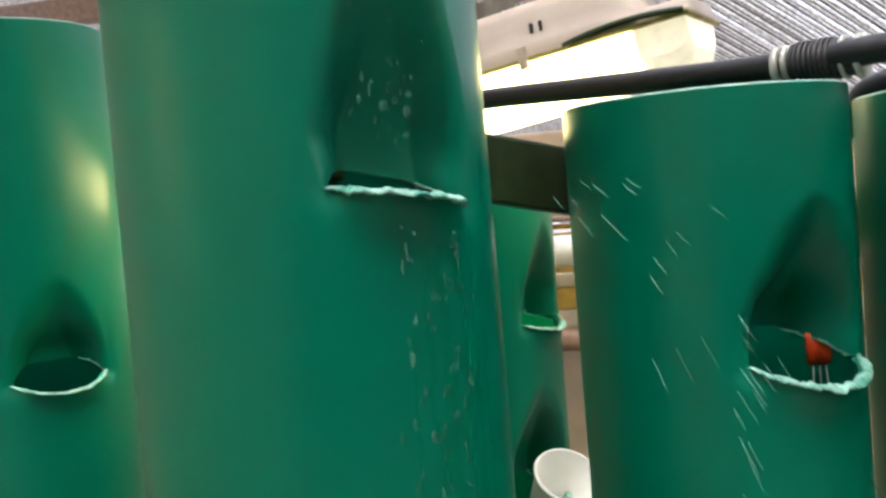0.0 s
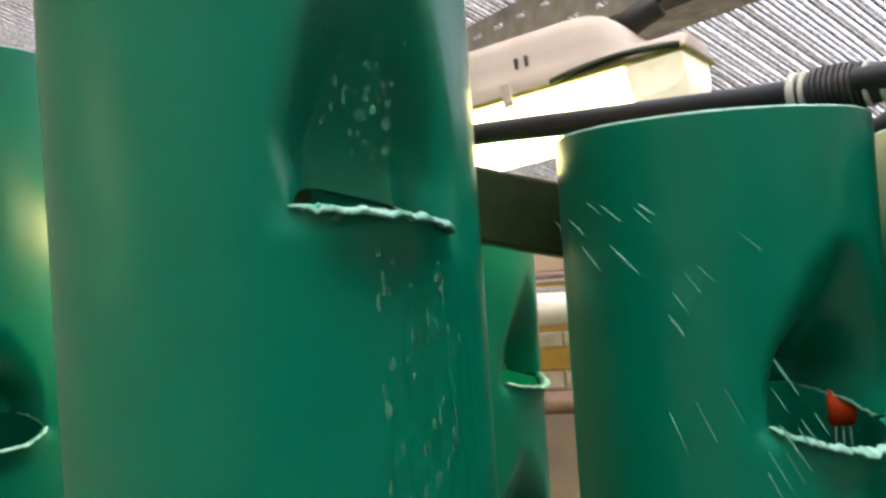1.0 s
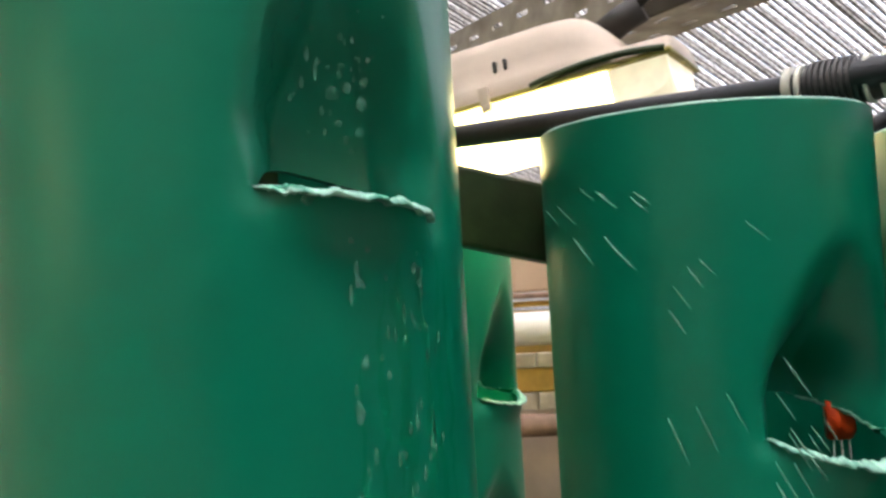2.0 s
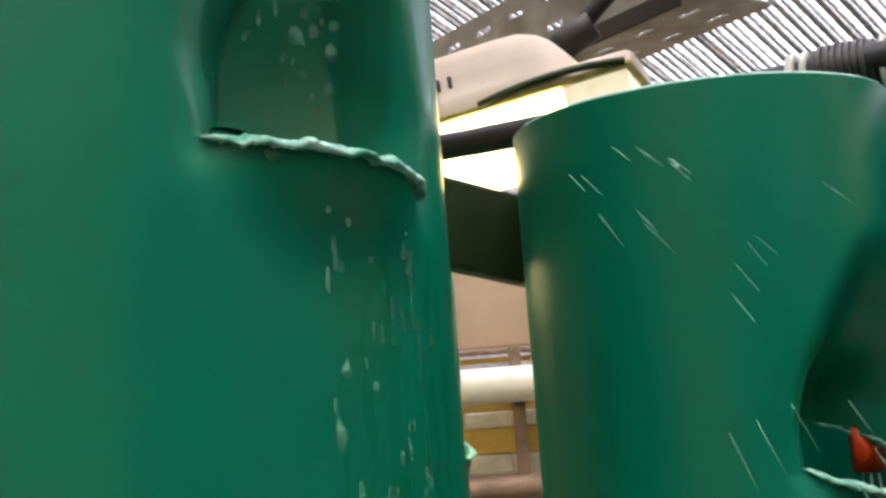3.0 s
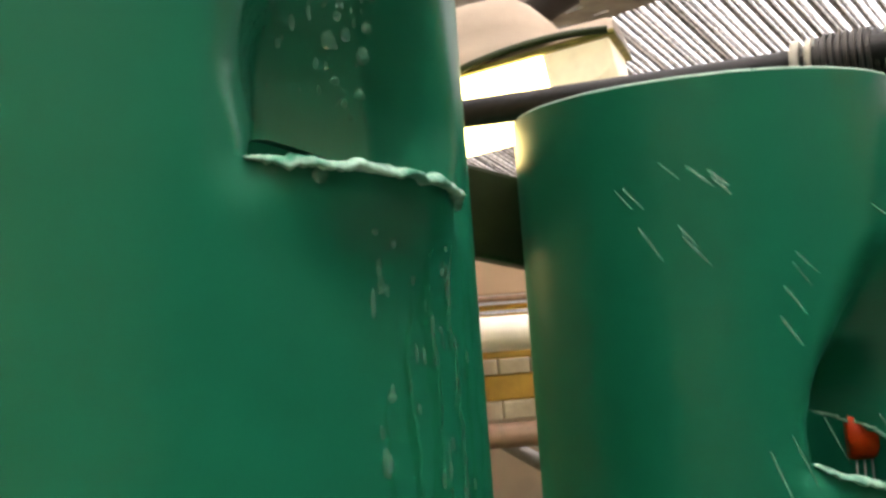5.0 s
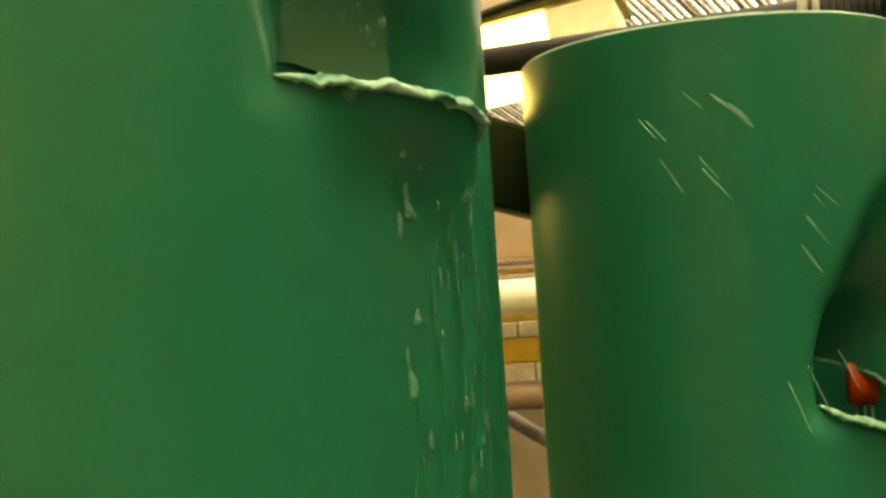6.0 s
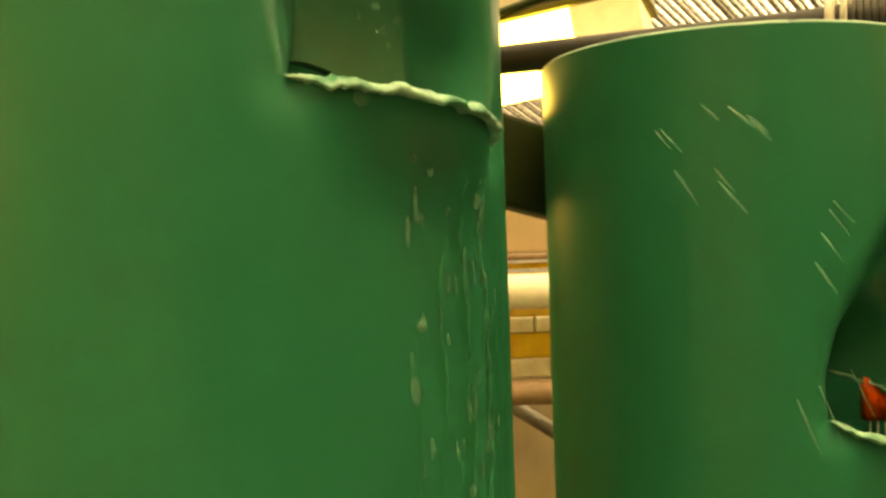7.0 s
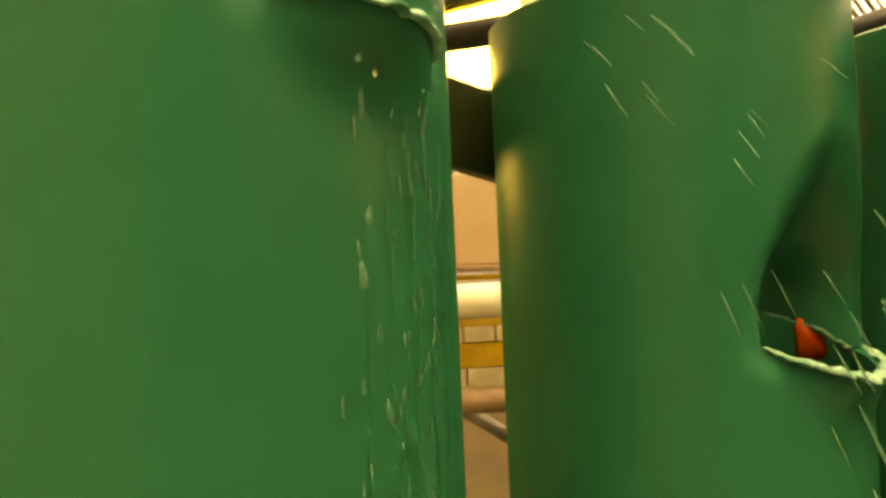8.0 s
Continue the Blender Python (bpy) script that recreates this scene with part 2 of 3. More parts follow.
class Tower:
    """A green pipe whose wall is slit and pressed into planting pockets. Angles from the south, turning east, in degrees."""

    def __init__(self, x, y, r, top, slots, bottom=0.02, oval=1.0, axis=0.0):
        self.x, self.y, self.r, self.top, self.bottom, self.slots, self.oval, self.axis = x, y, r, top, bottom, slots, oval, axis

    def point(self, az, z, above=True, lift=0.0):
        r, dz, k = self.r, 0.0, 1.0
        for s in self.slots:
            zs, u = s["z"], ((az - s["az"] + 180) % 360 - 180) / s["half"]
            if abs(u) > 2.2:
                continue
            t = (z - zs) / s["rise"]
            if above and z >= zs - 1e-6 and t < 1.0:
                t = max(t, 0.0)
                k = abs(u) / pocket_width(s, t)
                q = smooth01((1.1 - k) / min(1.1, s["edge"] + 1.1 * t))
                r -= q * s["deep"] * (1 - smooth01(t)) ** 0.8 * (1 - 0.2 * min(k, 1.0) ** 2)
                dz += s["lift"] * max(0.0, 1 - u ** 8) * (1 - smooth01(t * 1.8))
            if not above or z < zs - 1e-6:
                d = (zs - z)
                q = max(0.0, 1 - u * u)
                r += s["out"] * q ** 1.6 * (1 + s["skew"] * u) * math.exp(-(d / s["fall"]) ** 2)
                dz -= s["sag"] * q * math.exp(-(d / 0.02) ** 2)
            up = above and z >= zs - 1e-6
            d = (z - zs) / (0.03 if up else 0.006)
            for side in (-1, 1):
                r -= s["pinch"] * math.exp(-((u - side * 1.04) / 0.2) ** 2 - d * d)
            dz += s["tilt"] * max(-1.3, min(1.3, u)) * math.exp(-((z - zs) / 0.05) ** 2)
        a = radians(az)
        r += lift
        p = Vector((math.sin(a) * r, -math.cos(a) * r, 0))
        if self.oval != 1.0:
            e = Vector((math.sin(radians(self.axis)), -math.cos(radians(self.axis)), 0))
            p += e * (p.dot(e) * (self.oval - 1.0))
        return Vector((self.x + p.x, self.y + p.y, z + dz))


def slot(az, z, half=23, deep=0.036, rise=0.105, out=0.006, sag=0.004, lift=0.008, pinch=0.004, tilt=0.0, bulge=0.0, edge=0.2, skew=0.0, fall=0.014, taper=0.7):
    return dict(az=az, z=z, half=half, deep=deep, rise=rise, out=out, sag=sag, lift=lift, pinch=pinch, tilt=tilt, bulge=bulge, edge=edge, skew=skew, fall=fall, taper=taper)


def lip_strip(t, s, off, seed, width, u0=-1.05, u1=1.05, above=False):
    """The thick melted edge along a cut: an uneven rounded strip, frayed in places."""
    bm = bmesh.new()
    rows, n, sides = [], 110, 10
    for i in range(n + 1):
        u = u0 + (u1 - u0) * i / n
        az = s["az"] + u * s["half"]
        p = t.point(az, s["z"], above) - off
        out = (t.point(az, s["z"], above, 0.01) - t.point(az, s["z"], above)).normalized()
        f = lambda k, q: noise.noise(Vector((i * q, seed * 7.3, k)))
        taper = min(1.0, 0.25 + 9 * min(i, n - i) / n)
        ra = width * (0.85 + 0.5 * f(0.0, 0.11) + 0.45 * f(1.0, 0.47) + 0.25 * f(6.0, 1.3)) * taper
        rb = width * (0.36 + 0.22 * f(5.0, 0.16) + 0.16 * f(9.0, 0.8)) * taper
        mid = p + out * (0.25 * width + 0.0006 * f(2.0, 0.2)) + Vector((0, 0, 0.0010 * f(3.0, 0.13) + 0.0006 * f(4.0, 0.5)))
        lean = 0.6 + 0.8 * f(7.0, 0.1)
        a = out * math.cos(lean * 0.6) - Vector((0, 0, math.sin(lean * 0.6)))
        b = Vector((0, 0, 1)) * math.cos(lean * 0.6) + out * math.sin(lean * 0.6)
        rows.append([bm.verts.new(mid + a * (ra * math.cos(k * math.tau / sides)) + b * (rb * math.sin(k * math.tau / sides))) for k in range(sides)])
    for a, b in zip(rows, rows[1:]):
        for k in range(sides):
            bm.faces.new((a[k], a[(k + 1) % sides], b[(k + 1) % sides], b[k]))
    bm.faces.new(rows[0][::-1])
    bm.faces.new(rows[-1])
    bmesh.ops.recalc_face_normals(bm, faces=bm.faces)
    return bm


def build_tower(t, label, columns=288, lip_width=0.0022, seed=1):
    rng = random.Random(seed)
    holder = empty("growing_tower", t.x, t.y, t.bottom)
    zs = set()
    z = t.bottom
    while z < t.top:
        zs.add(round(z, 4))
        near = any(-0.05 < z - s["z"] < s["rise"] + 0.01 for s in t.slots)
        z += 0.0025 if near else 0.03
    zs.add(t.top)
    cuts = [round(s["z"], 4) for s in t.slots]
    zs = sorted([q for q in zs if all(abs(q - c) > 0.0015 for c in cuts)] + cuts)
    off = Vector((t.x, t.y, t.bottom))
    verts, faces, rows = [], [], []
    for q in zs:
        for above in ((False, True) if q in cuts else (True,)):
            rows.append((q, above, len(verts)))
            for k in range(columns):
                verts.append(t.point(k * 360 / columns, q, above) - off)
    for (z0, a0, i0), (z1, a1, i1) in zip(rows, rows[1:]):
        s = next((s for s in t.slots if round(s["z"], 4) == z0), None) if z0 == z1 else None
        for k in range(columns):
            if s:
                u = (((k + 0.5) * 360 / columns - s["az"] + 180) % 360 - 180) / s["half"]
                if abs(u) < 1.0:
                    continue
            j = (k + 1) % columns
            faces.append((i0 + k, i0 + j, i1 + j, i1 + k))
    me = bpy.data.meshes.new("pipe")
    me.from_pydata(verts, [], faces)
    bm = bmesh.new()
    bm.from_mesh(me)
    bpy.data.meshes.remove(me)
    bmesh.ops.remove_doubles(bm, verts=bm.verts, dist=0.00002)
    ob = part("pipe", bm, GREEN, holder)
    so = ob.modifiers.new("wall", "SOLIDIFY")
    so.thickness, so.offset = 0.0032, -1
    es = ob.modifiers.new("edges", "EDGE_SPLIT")
    es.split_angle = radians(55)
    for s in t.slots:
        part("lip", lip_strip(t, s, off, seed, lip_width), LIP, holder, "pale ragged melted edge of the pocket")
        part("lip", lip_strip(t, s, off, seed + 20, lip_width * 0.45, 0.74, 1.03, True), LIP, holder, "thin rolled upper edge of the cut")
    edge = [t.point(k * 3.75, t.top, True, -0.0016) - off for k in range(97)]
    part("rim", tube(edge, 0.0011, 6, radii=[0.0011 + 0.0003 * noise.noise(Vector((k * 0.3, 0, seed))) for k in range(97)]), RIM, holder, "pale cut top edge of the pipe")
    return tagged(holder, label, "growing tower", "row of growing towers")


MAIN = Tower(-0.059, 0.511, 0.0749, 1.80, [slot(47.3, 1.533, 22.7, 0.020, 0.108, 0.0090, 0.0005, 0.008, 0.002, tilt=-0.0045, bulge=0.17, edge=0.34, skew=0.1, fall=0.013)])
RIGHT = Tower(0.104, 0.616, 0.0657, 1.567, [slot(41.0, 1.447, 31, 0.039, 0.074, 0.0070, 0.009, 0.014, 0.003, tilt=-0.002, bulge=0.08, edge=0.36, skew=0.2, taper=0.55)], oval=1.0)
LEFT = Tower(-0.400, 0.812, 0.0776, 1.681, [slot(53, 1.427, 27, 0.026, 0.075, 0.005, 0.009, 0.012, 0.003, edge=0.45)])
BACK = Tower(-0.074, 0.862, 0.0776, 1.545, [slot(72, 1.440, 21, 0.028, 0.07, 0.006, 0.006, 0.007, 0.003), slot(60, 1.320, 25, 0.034, 0.08, 0.006, 0.006, 0.010, 0.003)])
EAST = Tower(0.255, 0.646, 0.0776, 1.562, [])
build_tower(MAIN, "green plastic growing tower with a wet pressed-in planting pocket", 576, 0.0027, seed=3)
build_tower(RIGHT, "shorter green growing tower, open pocket, black hose across its top", 480, 0.0027, seed=5)
build_tower(LEFT, "green growing tower with a smiling empty pocket, standing apart", seed=7)
build_tower(BACK, "green growing tower behind, its lower pocket holding a white cup", seed=9)
build_tower(EAST, "plain green growing tower at the end of the row", seed=11)


# ---- bar behind the towers ----
def bar_between(name, a, b, width, height, mat, label, category, bevel=0.002):
    a, b = Vector(a), Vector(b)
    d = b - a
    ob = part(name, box(bmesh.new(), 0, 0, 0, d.length, width, height, bevel), mat, smooth=False)
    x = d.normalized()
    y = Vector((0, 0, 1)).cross(x).normalized()
    m = Matrix((x, y, x.cross(y))).transposed().to_4x4()
    ob.matrix_world = Matrix.Translation((a + b) / 2) @ m
    return tagged(ob, label, category)


bar_between("support_bar", (-0.075, 0.582, 1.563), (0.30, 0.825, 1.467), 0.010, 0.035, BAR,
            "flat dark green bar running behind the growing towers", "support bar")

# ---- feed hose ----
H0, H1 = Vector((0.137, 0.614, 1.5785)), Vector((-0.022, 0.755, 1.592))
hd = (H0 - H1).normalized()


def swept(pts, steps=8):
    fine = []
    for a, b in zip(pts, pts[1:]):
        fine += [a.lerp(b, k / steps) for k in range(steps)]
    fine.append(pts[-1])
    for _ in range(6):
        fine = [fine[0]] + [(a + 2 * b + c) / 4 for a, b, c in zip(fine, fine[1:], fine[2:])] + [fine[-1]]
    return fine


def ring(bm_points, r0, r1, sides, ribs=0.0):
    """A collar round the hose line: ribs gives every second side a groove."""
    bm = bmesh.new()
    a, b = bm_points
    d = (b - a).normalized()
    u = d.cross(Vector((0, 0, 1))).normalized()
    w = u.cross(d)
    rows = []
    for f, r in ((0.0, r0 * 0.8), (0.0, r0 * 0.96), (0.08, r0), (0.92, r1), (1.0, r1 * 0.96), (1.0, r1 * 0.8)):
        c = a.lerp(b, f)
        rows.append([bm.verts.new(c + (r - (ribs if (k // 2) % 2 else 0.0)) * (math.cos(k * math.tau / sides) * u + math.sin(k * math.tau / sides) * w)) for k in range(sides)])
    for p, q in zip(rows, rows[1:]):
        for k in range(sides):
            bm.faces.new((p[k], p[(k + 1) % sides], q[(k + 1) % sides], q[k]))
    bm.faces.new(rows[0][::-1])
    bm.faces.new(rows[-1])
    bmesh.ops.recalc_face_normals(bm, faces=bm.faces)
    return bm


def hose():
    th = empty("feed_hose", 0, 0, 0)
    pts = [Vector((-0.13, 0.735, 1.572)), Vector((-0.06, 0.772, 1.590)), H1, H0.lerp(H1, 0.5), H0, H0 + Vector((0.04, -0.03, 0.001)),
           H0 + Vector((0.10, -0.06, 0.001)), H0 + Vector((0.5, -0.16, 0.0))]
    part("pipe", tube(swept(pts), 0.0064, 24), BLACK, th)
    e = Vector((0.86, -0.5, 0.0)).normalized()
    at = H0 + e * 0.0115
    for k in range(9):
        r = 0.0102 - 0.0008 * (k in (0, 8))
        part("collar_rib", ring((at + e * (0.0024 * k), at + e * (0.0024 * k + 0.0015)), r, r, 32), NUT, th, "grey ribbed screw collar" if k == 0 else "", smooth=False)
    part("fitting_core", ring((at + e * 0.0002, at + e * 0.0212), 0.0090, 0.0090, 32), BLACK, th)
    part("fitting_end", ring((at + e * 0.0215, at + e * 0.0285), 0.0088, 0.0082, 32), NUT, th)
    for k, w in ((-0.0085, 0.003), (-0.0035, 0.0022), (0.0225, 0.002), (0.029, 0.003)):
        part("clip", ring((at + e * k, at + e * (k + w)), 0.0096, 0.0096, 28), CLIP, th, "pale plastic retaining clip")
    part("branch", tube(swept([Vector((0.178, 0.66, 1.545)), Vector((0.182, 0.655, 1.566)), Vector((0.205, 0.64, 1.573)), Vector((0.25, 0.63, 1.574))]), 0.0062, 18), BLACK, th)
    return tagged(th, "black polythene feed hose lying across the tower top", "hose")


hose()

# ---- lamp ----
FE = Vector((0.119, 0.806, 1.636))
LX = Vector((0.1, -0.033, 0.014)).normalized()


def batten(name, end, along, label, length=0.46):
    """Waterproof batten lamp: pale housing above, lit diffuser below, clips along the seam; +x runs to its end."""
    y = Vector((0, 0, 1)).cross(along).normalized()
    th = new(name)
    th.matrix_world = Matrix.Translation(end) @ Matrix((along, y, along.cross(y))).transposed().to_4x4()

    def shell(prof, x0, x1, steps):
        bm = bmesh.new()
        rows = []
        for x, k in [(x0, 0.86), (x0 + 0.008, 1.0)] + [(x1 - d, k) for d, k in steps]:
            rows.append([bm.verts.new((x, yy * min(1.0, 0.8 + 0.35 * k), zz * k)) for yy, zz in prof])
        n = len(prof)
        for a, b in zip(rows, rows[1:]):
            for i in range(n):
                bm.faces.new((a[i], a[(i + 1) % n], b[(i + 1) % n], b[i]))
        bm.faces.new(rows[0][::-1])
        bm.faces.new(rows[-1])
        bmesh.ops.recalc_face_normals(bm, faces=bm.faces)
        return bm
    up = [(-0.036, 0.0), (-0.036, 0.008), (-0.0345, 0.010), (-0.032, 0.020), (-0.0285, 0.031), (-0.024, 0.038), (-0.018, 0.040)]
    up += [(-y0, z0) for y0, z0 in up[::-1]]
    ob = part("housing", shell(up, -length, 0.0, ((0.075, 1.0), (0.06, 0.97), (0.05, 0.88), (0.043, 0.74), (0.038, 0.58), (0.034, 0.45), (0.030, 0.30), (0.004, 0.28), (0.001, 0.24), (0.0, 0.15))), CREAM, th)
    es = ob.modifiers.new("edges", "EDGE_SPLIT")
    es.split_angle = radians(50)
    dn = [(-0.032, -0.002), (0.032, -0.002), (0.030, -0.022), (0.022, -0.036), (-0.022, -0.036), (-0.030, -0.022)]
    part("diffuser", shell(dn, -length + 0.04, -0.040, ((0.002, 1.0), (0.0, 0.98))), GLOW, th, "glowing warm white diffuser", smooth=False)
    part("diffuser_end", shell(dn, -0.0395, -0.004, ((0.015, 1.0), (0.008, 0.93), (0.003, 0.8), (0.0, 0.6))), END, th, "faintly glowing yellowish end of the diffuser", smooth=False)
    part("gasket", box(bmesh.new(), -length / 2, 0, -0.001, length, 0.075, 0.003, 0.001), YELLOWED, th, "yellowed rubber seam")
    for x in (-0.115, -0.28, -0.43):
        bm = box(bmesh.new(), x, -0.038, 0.0, 0.006, 0.004, 0.016, 0.001)
        box(bm, x + 0.003, -0.041, -0.006, 0.004, 0.006, 0.004, 0.001)
        part("clip", bm, CREAM, th)
    for x in (-0.150, -0.157, -0.100, -0.107):
        part("vent", box(bmesh.new(), x, -0.0325, 0.019, 0.0022, 0.003, 0.007, 0.0005), NUT, th, "small dark slot in the housing")
    arch = [(-0.085 + 0.0082 * k, -0.0378, 0.0002 + 0.0040 * math.sin(math.pi * k / 10) ** 0.8) for k in range(11)]
    part("seam", tube(arch, 0.0021, 10), BAR, th, "dark warped end of the rubber seam")
    part("gland", tube([(-0.05, 0.01, 0.030), (-0.036, 0.01, 0.036), (-0.022, 0.01, 0.040)], 0.009, 20), RUBBER, th, "dark cable gland")
    part("cable", tube([(-0.04, 0.01, 0.034), (-0.02, 0.01, 0.048), (0.01, 0.01, 0.068), (0.08, 0.01, 0.12)], 0.0055, 14), RUBBER, th)
    return tagged(th, label, "lamp")


batten("batten_lamp", FE, LX, "lit waterproof batten lamp with pale housing and yellowed seam")
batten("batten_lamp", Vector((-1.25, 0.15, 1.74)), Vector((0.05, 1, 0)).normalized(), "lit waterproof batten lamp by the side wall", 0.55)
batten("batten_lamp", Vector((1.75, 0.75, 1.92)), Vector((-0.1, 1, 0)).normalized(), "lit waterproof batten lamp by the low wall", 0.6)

# ---- perforated tray above the lamp ----
def tray():
    a, b = Vector((0.125, 0.895, 1.70)), Vector((-0.30, 1.49, 1.70))
    x = (b - a).normalized()
    y = Vector((0, 0, 1)).cross(x)
    L = (b - a).length
    th = new("cable_tray")
    th.matrix_world = Matrix.Translation(a - x * 0.05) @ Matrix((x, y, Vector((0, 0, 1)))).transposed().to_4x4()
    L += 0.05

    def perforated(rows, height, pitch, hole, hole_h, z_of):
        """Flat strip in x and h with oblong holes, as a grid with gaps."""
        bm = bmesh.new()
        xs = [0.0]
        i = 0
        while xs[-1] < L:
            xs += [pitch * i + (pitch - hole), pitch * (i + 1)]
            i += 1
        hs = [0.0]
        for r in rows:
            hs += [r - hole_h / 2, r + hole_h / 2]
        hs.append(height)
        grid = [[bm.verts.new(z_of(xx, hh)) for hh in hs] for xx in xs]
        for i in range(len(xs) - 1):
            for j in range(len(hs) - 1):
                if i % 2 == 1 and j % 2 == 1:
                    continue
                bm.faces.new((grid[i][j], grid[i + 1][j], grid[i + 1][j + 1], grid[i][j + 1]))
        bmesh.ops.recalc_face_normals(bm, faces=bm.faces)
        return bm
    for nm, bm in (("side", perforated([0.014, 0.036], 0.05, 0.042, 0.017, 0.0045, lambda xx, hh: (xx, 0.0, hh))),
                   ("base", perforated([0.016, 0.042, 0.068], 0.085, 0.042, 0.017, 0.005, lambda xx, hh: (xx, -hh, 0.0)))):
        ob = part(nm, bm, ZINC, th, smooth=False)
        so = ob.modifiers.new("gauge", "SOLIDIFY")
        so.thickness = 0.0015
    part("flange", box(bmesh.new(), L / 2, 0.0015, -0.005, L, 0.003, 0.012, 0.0008), RUBBER, th, "dark lower edge strip", smooth=False)
    return tagged(th, "grey perforated steel cable tray above the lamp", "cable tray")


tray()

# ---- far side: fascia, pipe, rails, blocks ----
def beam(name, z, height, y, depth, mat, label, category, x0=-1.6, x1=1.8, bevel=0.003):
    ob = part(name, box(bmesh.new(), 0, 0, 0, x1 - x0, depth, height, bevel), mat, smooth=False)
    ob.location = ((x0 + x1) / 2, y, z)
    return tagged(ob, label, category)


beam("fascia_board", 1.556, 0.114, 1.53, 0.03, BEIGE, "wide beige board under the roof edge", "board")
ob = part("white_pipe", tube([(-1.6, 1.4, 1.457), (1.8, 1.4, 1.457)], 0.0195, 28), WHITE)
tagged(ob, "horizontal white plastic pipe on the far rack", "pipe")
beam("yellow_rail", 1.4325, 0.014, 1.45, 0.02, YELLOW, "thin yellow timber rail below the white pipe", "rail")
beam("yellow_rail", 1.3935, 0.029, 1.45, 0.02, YELLOW, "yellow timber rail between rows of white blocks", "rail")
ob = part("brown_rail", tube([(-1.6, 1.4, 1.345), (1.8, 1.4, 1.345)], 0.0135, 20), BROWN)
tagged(ob, "round brown rail across the far rack", "rail")
beam("brown_rail", 1.4945, 0.007, 1.50, 0.03, BROWN, "brown timber rail below the beige board", "rail")
ob = part("post", box(bmesh.new(), 0, 0, 0.75, 0.014, 0.02, 1.5, 0.002), BROWN, smooth=False)
ob.location = (0.045, 1.425, 0)
tagged(ob, "thin brown timber post of the far rack", "post")

rng = random.Random(21)
for row, (z0, z1) in enumerate(((1.408, 1.427), (1.357, 1.379))):
    x = -0.6
    while x < 0.9:
        w = rng.uniform(0.035, 0.055)
        ob = part("white_block", box(bmesh.new(), 0, 0, 0, w - 0.002, 0.03, z1 - z0 - 0.001, 0.002), BLOCK, smooth=False)
        ob.location = (x + w / 2, 1.452 + rng.uniform(-0.002, 0.002), (z0 + z1) / 2)
        tagged(ob, "small off-white block set between timber rails", "block", "white blocks of the far rack")
        x += w
for dz in (0.0, 0.0115):
    beam("slat", 1.4725 + dz, 0.007, 1.50, 0.01, YELLOW, "thin yellow slat seen above the white pipe", "slat")
ob = part("diagonal_pole", tube([(0.06, 1.50, 1.335), (0.32, 1.52, 1.16)], 0.009, 14), ZINC)
tagged(ob, "grey diagonal pole leaning in the far rack", "pole")
beam("purlin", 2.275, 0.085, 3.34, 0.07, BROWN, "grey-brown roof timber under the fluted sheet", "purlin", x0=-2.6, x1=-0.9)


# ---- in the pockets ----
def cup(where, lean):
    th = new("planting_cup")
    th.matrix_world = Matrix.Translation(where) @ lean
    prof = [(0.0, 0.0), (0.0165, 0.0), (0.0175, 0.001), (0.0222, 0.040), (0.0236, 0.0402), (0.0239, 0.0412), (0.0234, 0.042), (0.0217, 0.0418), (0.0163, 0.003), (0.0, 0.002)]
    part("body", lathe([(max(r, 0.0002), z) for r, z in prof], 40), WHITE, th)
    return tagged(th, "small white plastic planting cup tilted in a tower pocket", "cup")


cp = BACK.point(64, 1.320, False)
cup(cp + Vector((-0.010, 0.002, -0.010)), pose(0, 0, 0, 30, 26, 0))


def orange_peg():
    """Orange plastic peg seen inside the open pocket, on thin pale legs."""
    th = empty("orange_peg", 0.148, 0.603, 1.431, 15)
    bm = bmesh.new()
    out = [(-0.006, 0.0), (0.004, -0.0005), (0.0062, 0.003), (0.0058, 0.0085), (0.0005, 0.0105), (-0.0035, 0.0165), (-0.0065, 0.0175), (-0.0062, 0.009)]
    a = [bm.verts.new((x * 0.95, -0.002, z * 0.9 + 0.010)) for x, z in out]
    b = [bm.verts.new((x * 0.95, 0.002, z * 0.9 + 0.010)) for x, z in out]
    bm.faces.new(a)
    bm.faces.new(b[::-1])
    for i in range(len(out)):
        j = (i + 1) % len(out)
        bm.faces.new((a[j], a[i], b[i], b[j]))
    bmesh.ops.recalc_face_normals(bm, faces=bm.faces)
    bmesh.ops.bevel(bm, geom=bm.edges[:], offset=0.0006, segments=2, affect="EDGES")
    part("head", bm, ORANGE, th, "glossy orange plastic head")
    for x in (-0.003, 0.0, 0.003):
        part("leg", tube([(x, 0, 0.011), (x * 1.3, 0, -0.012)], 0.0004, 8), ZINC, th)
    return tagged(th, "orange plastic peg on thin pale legs inside the pocket", "peg")


orange_peg()


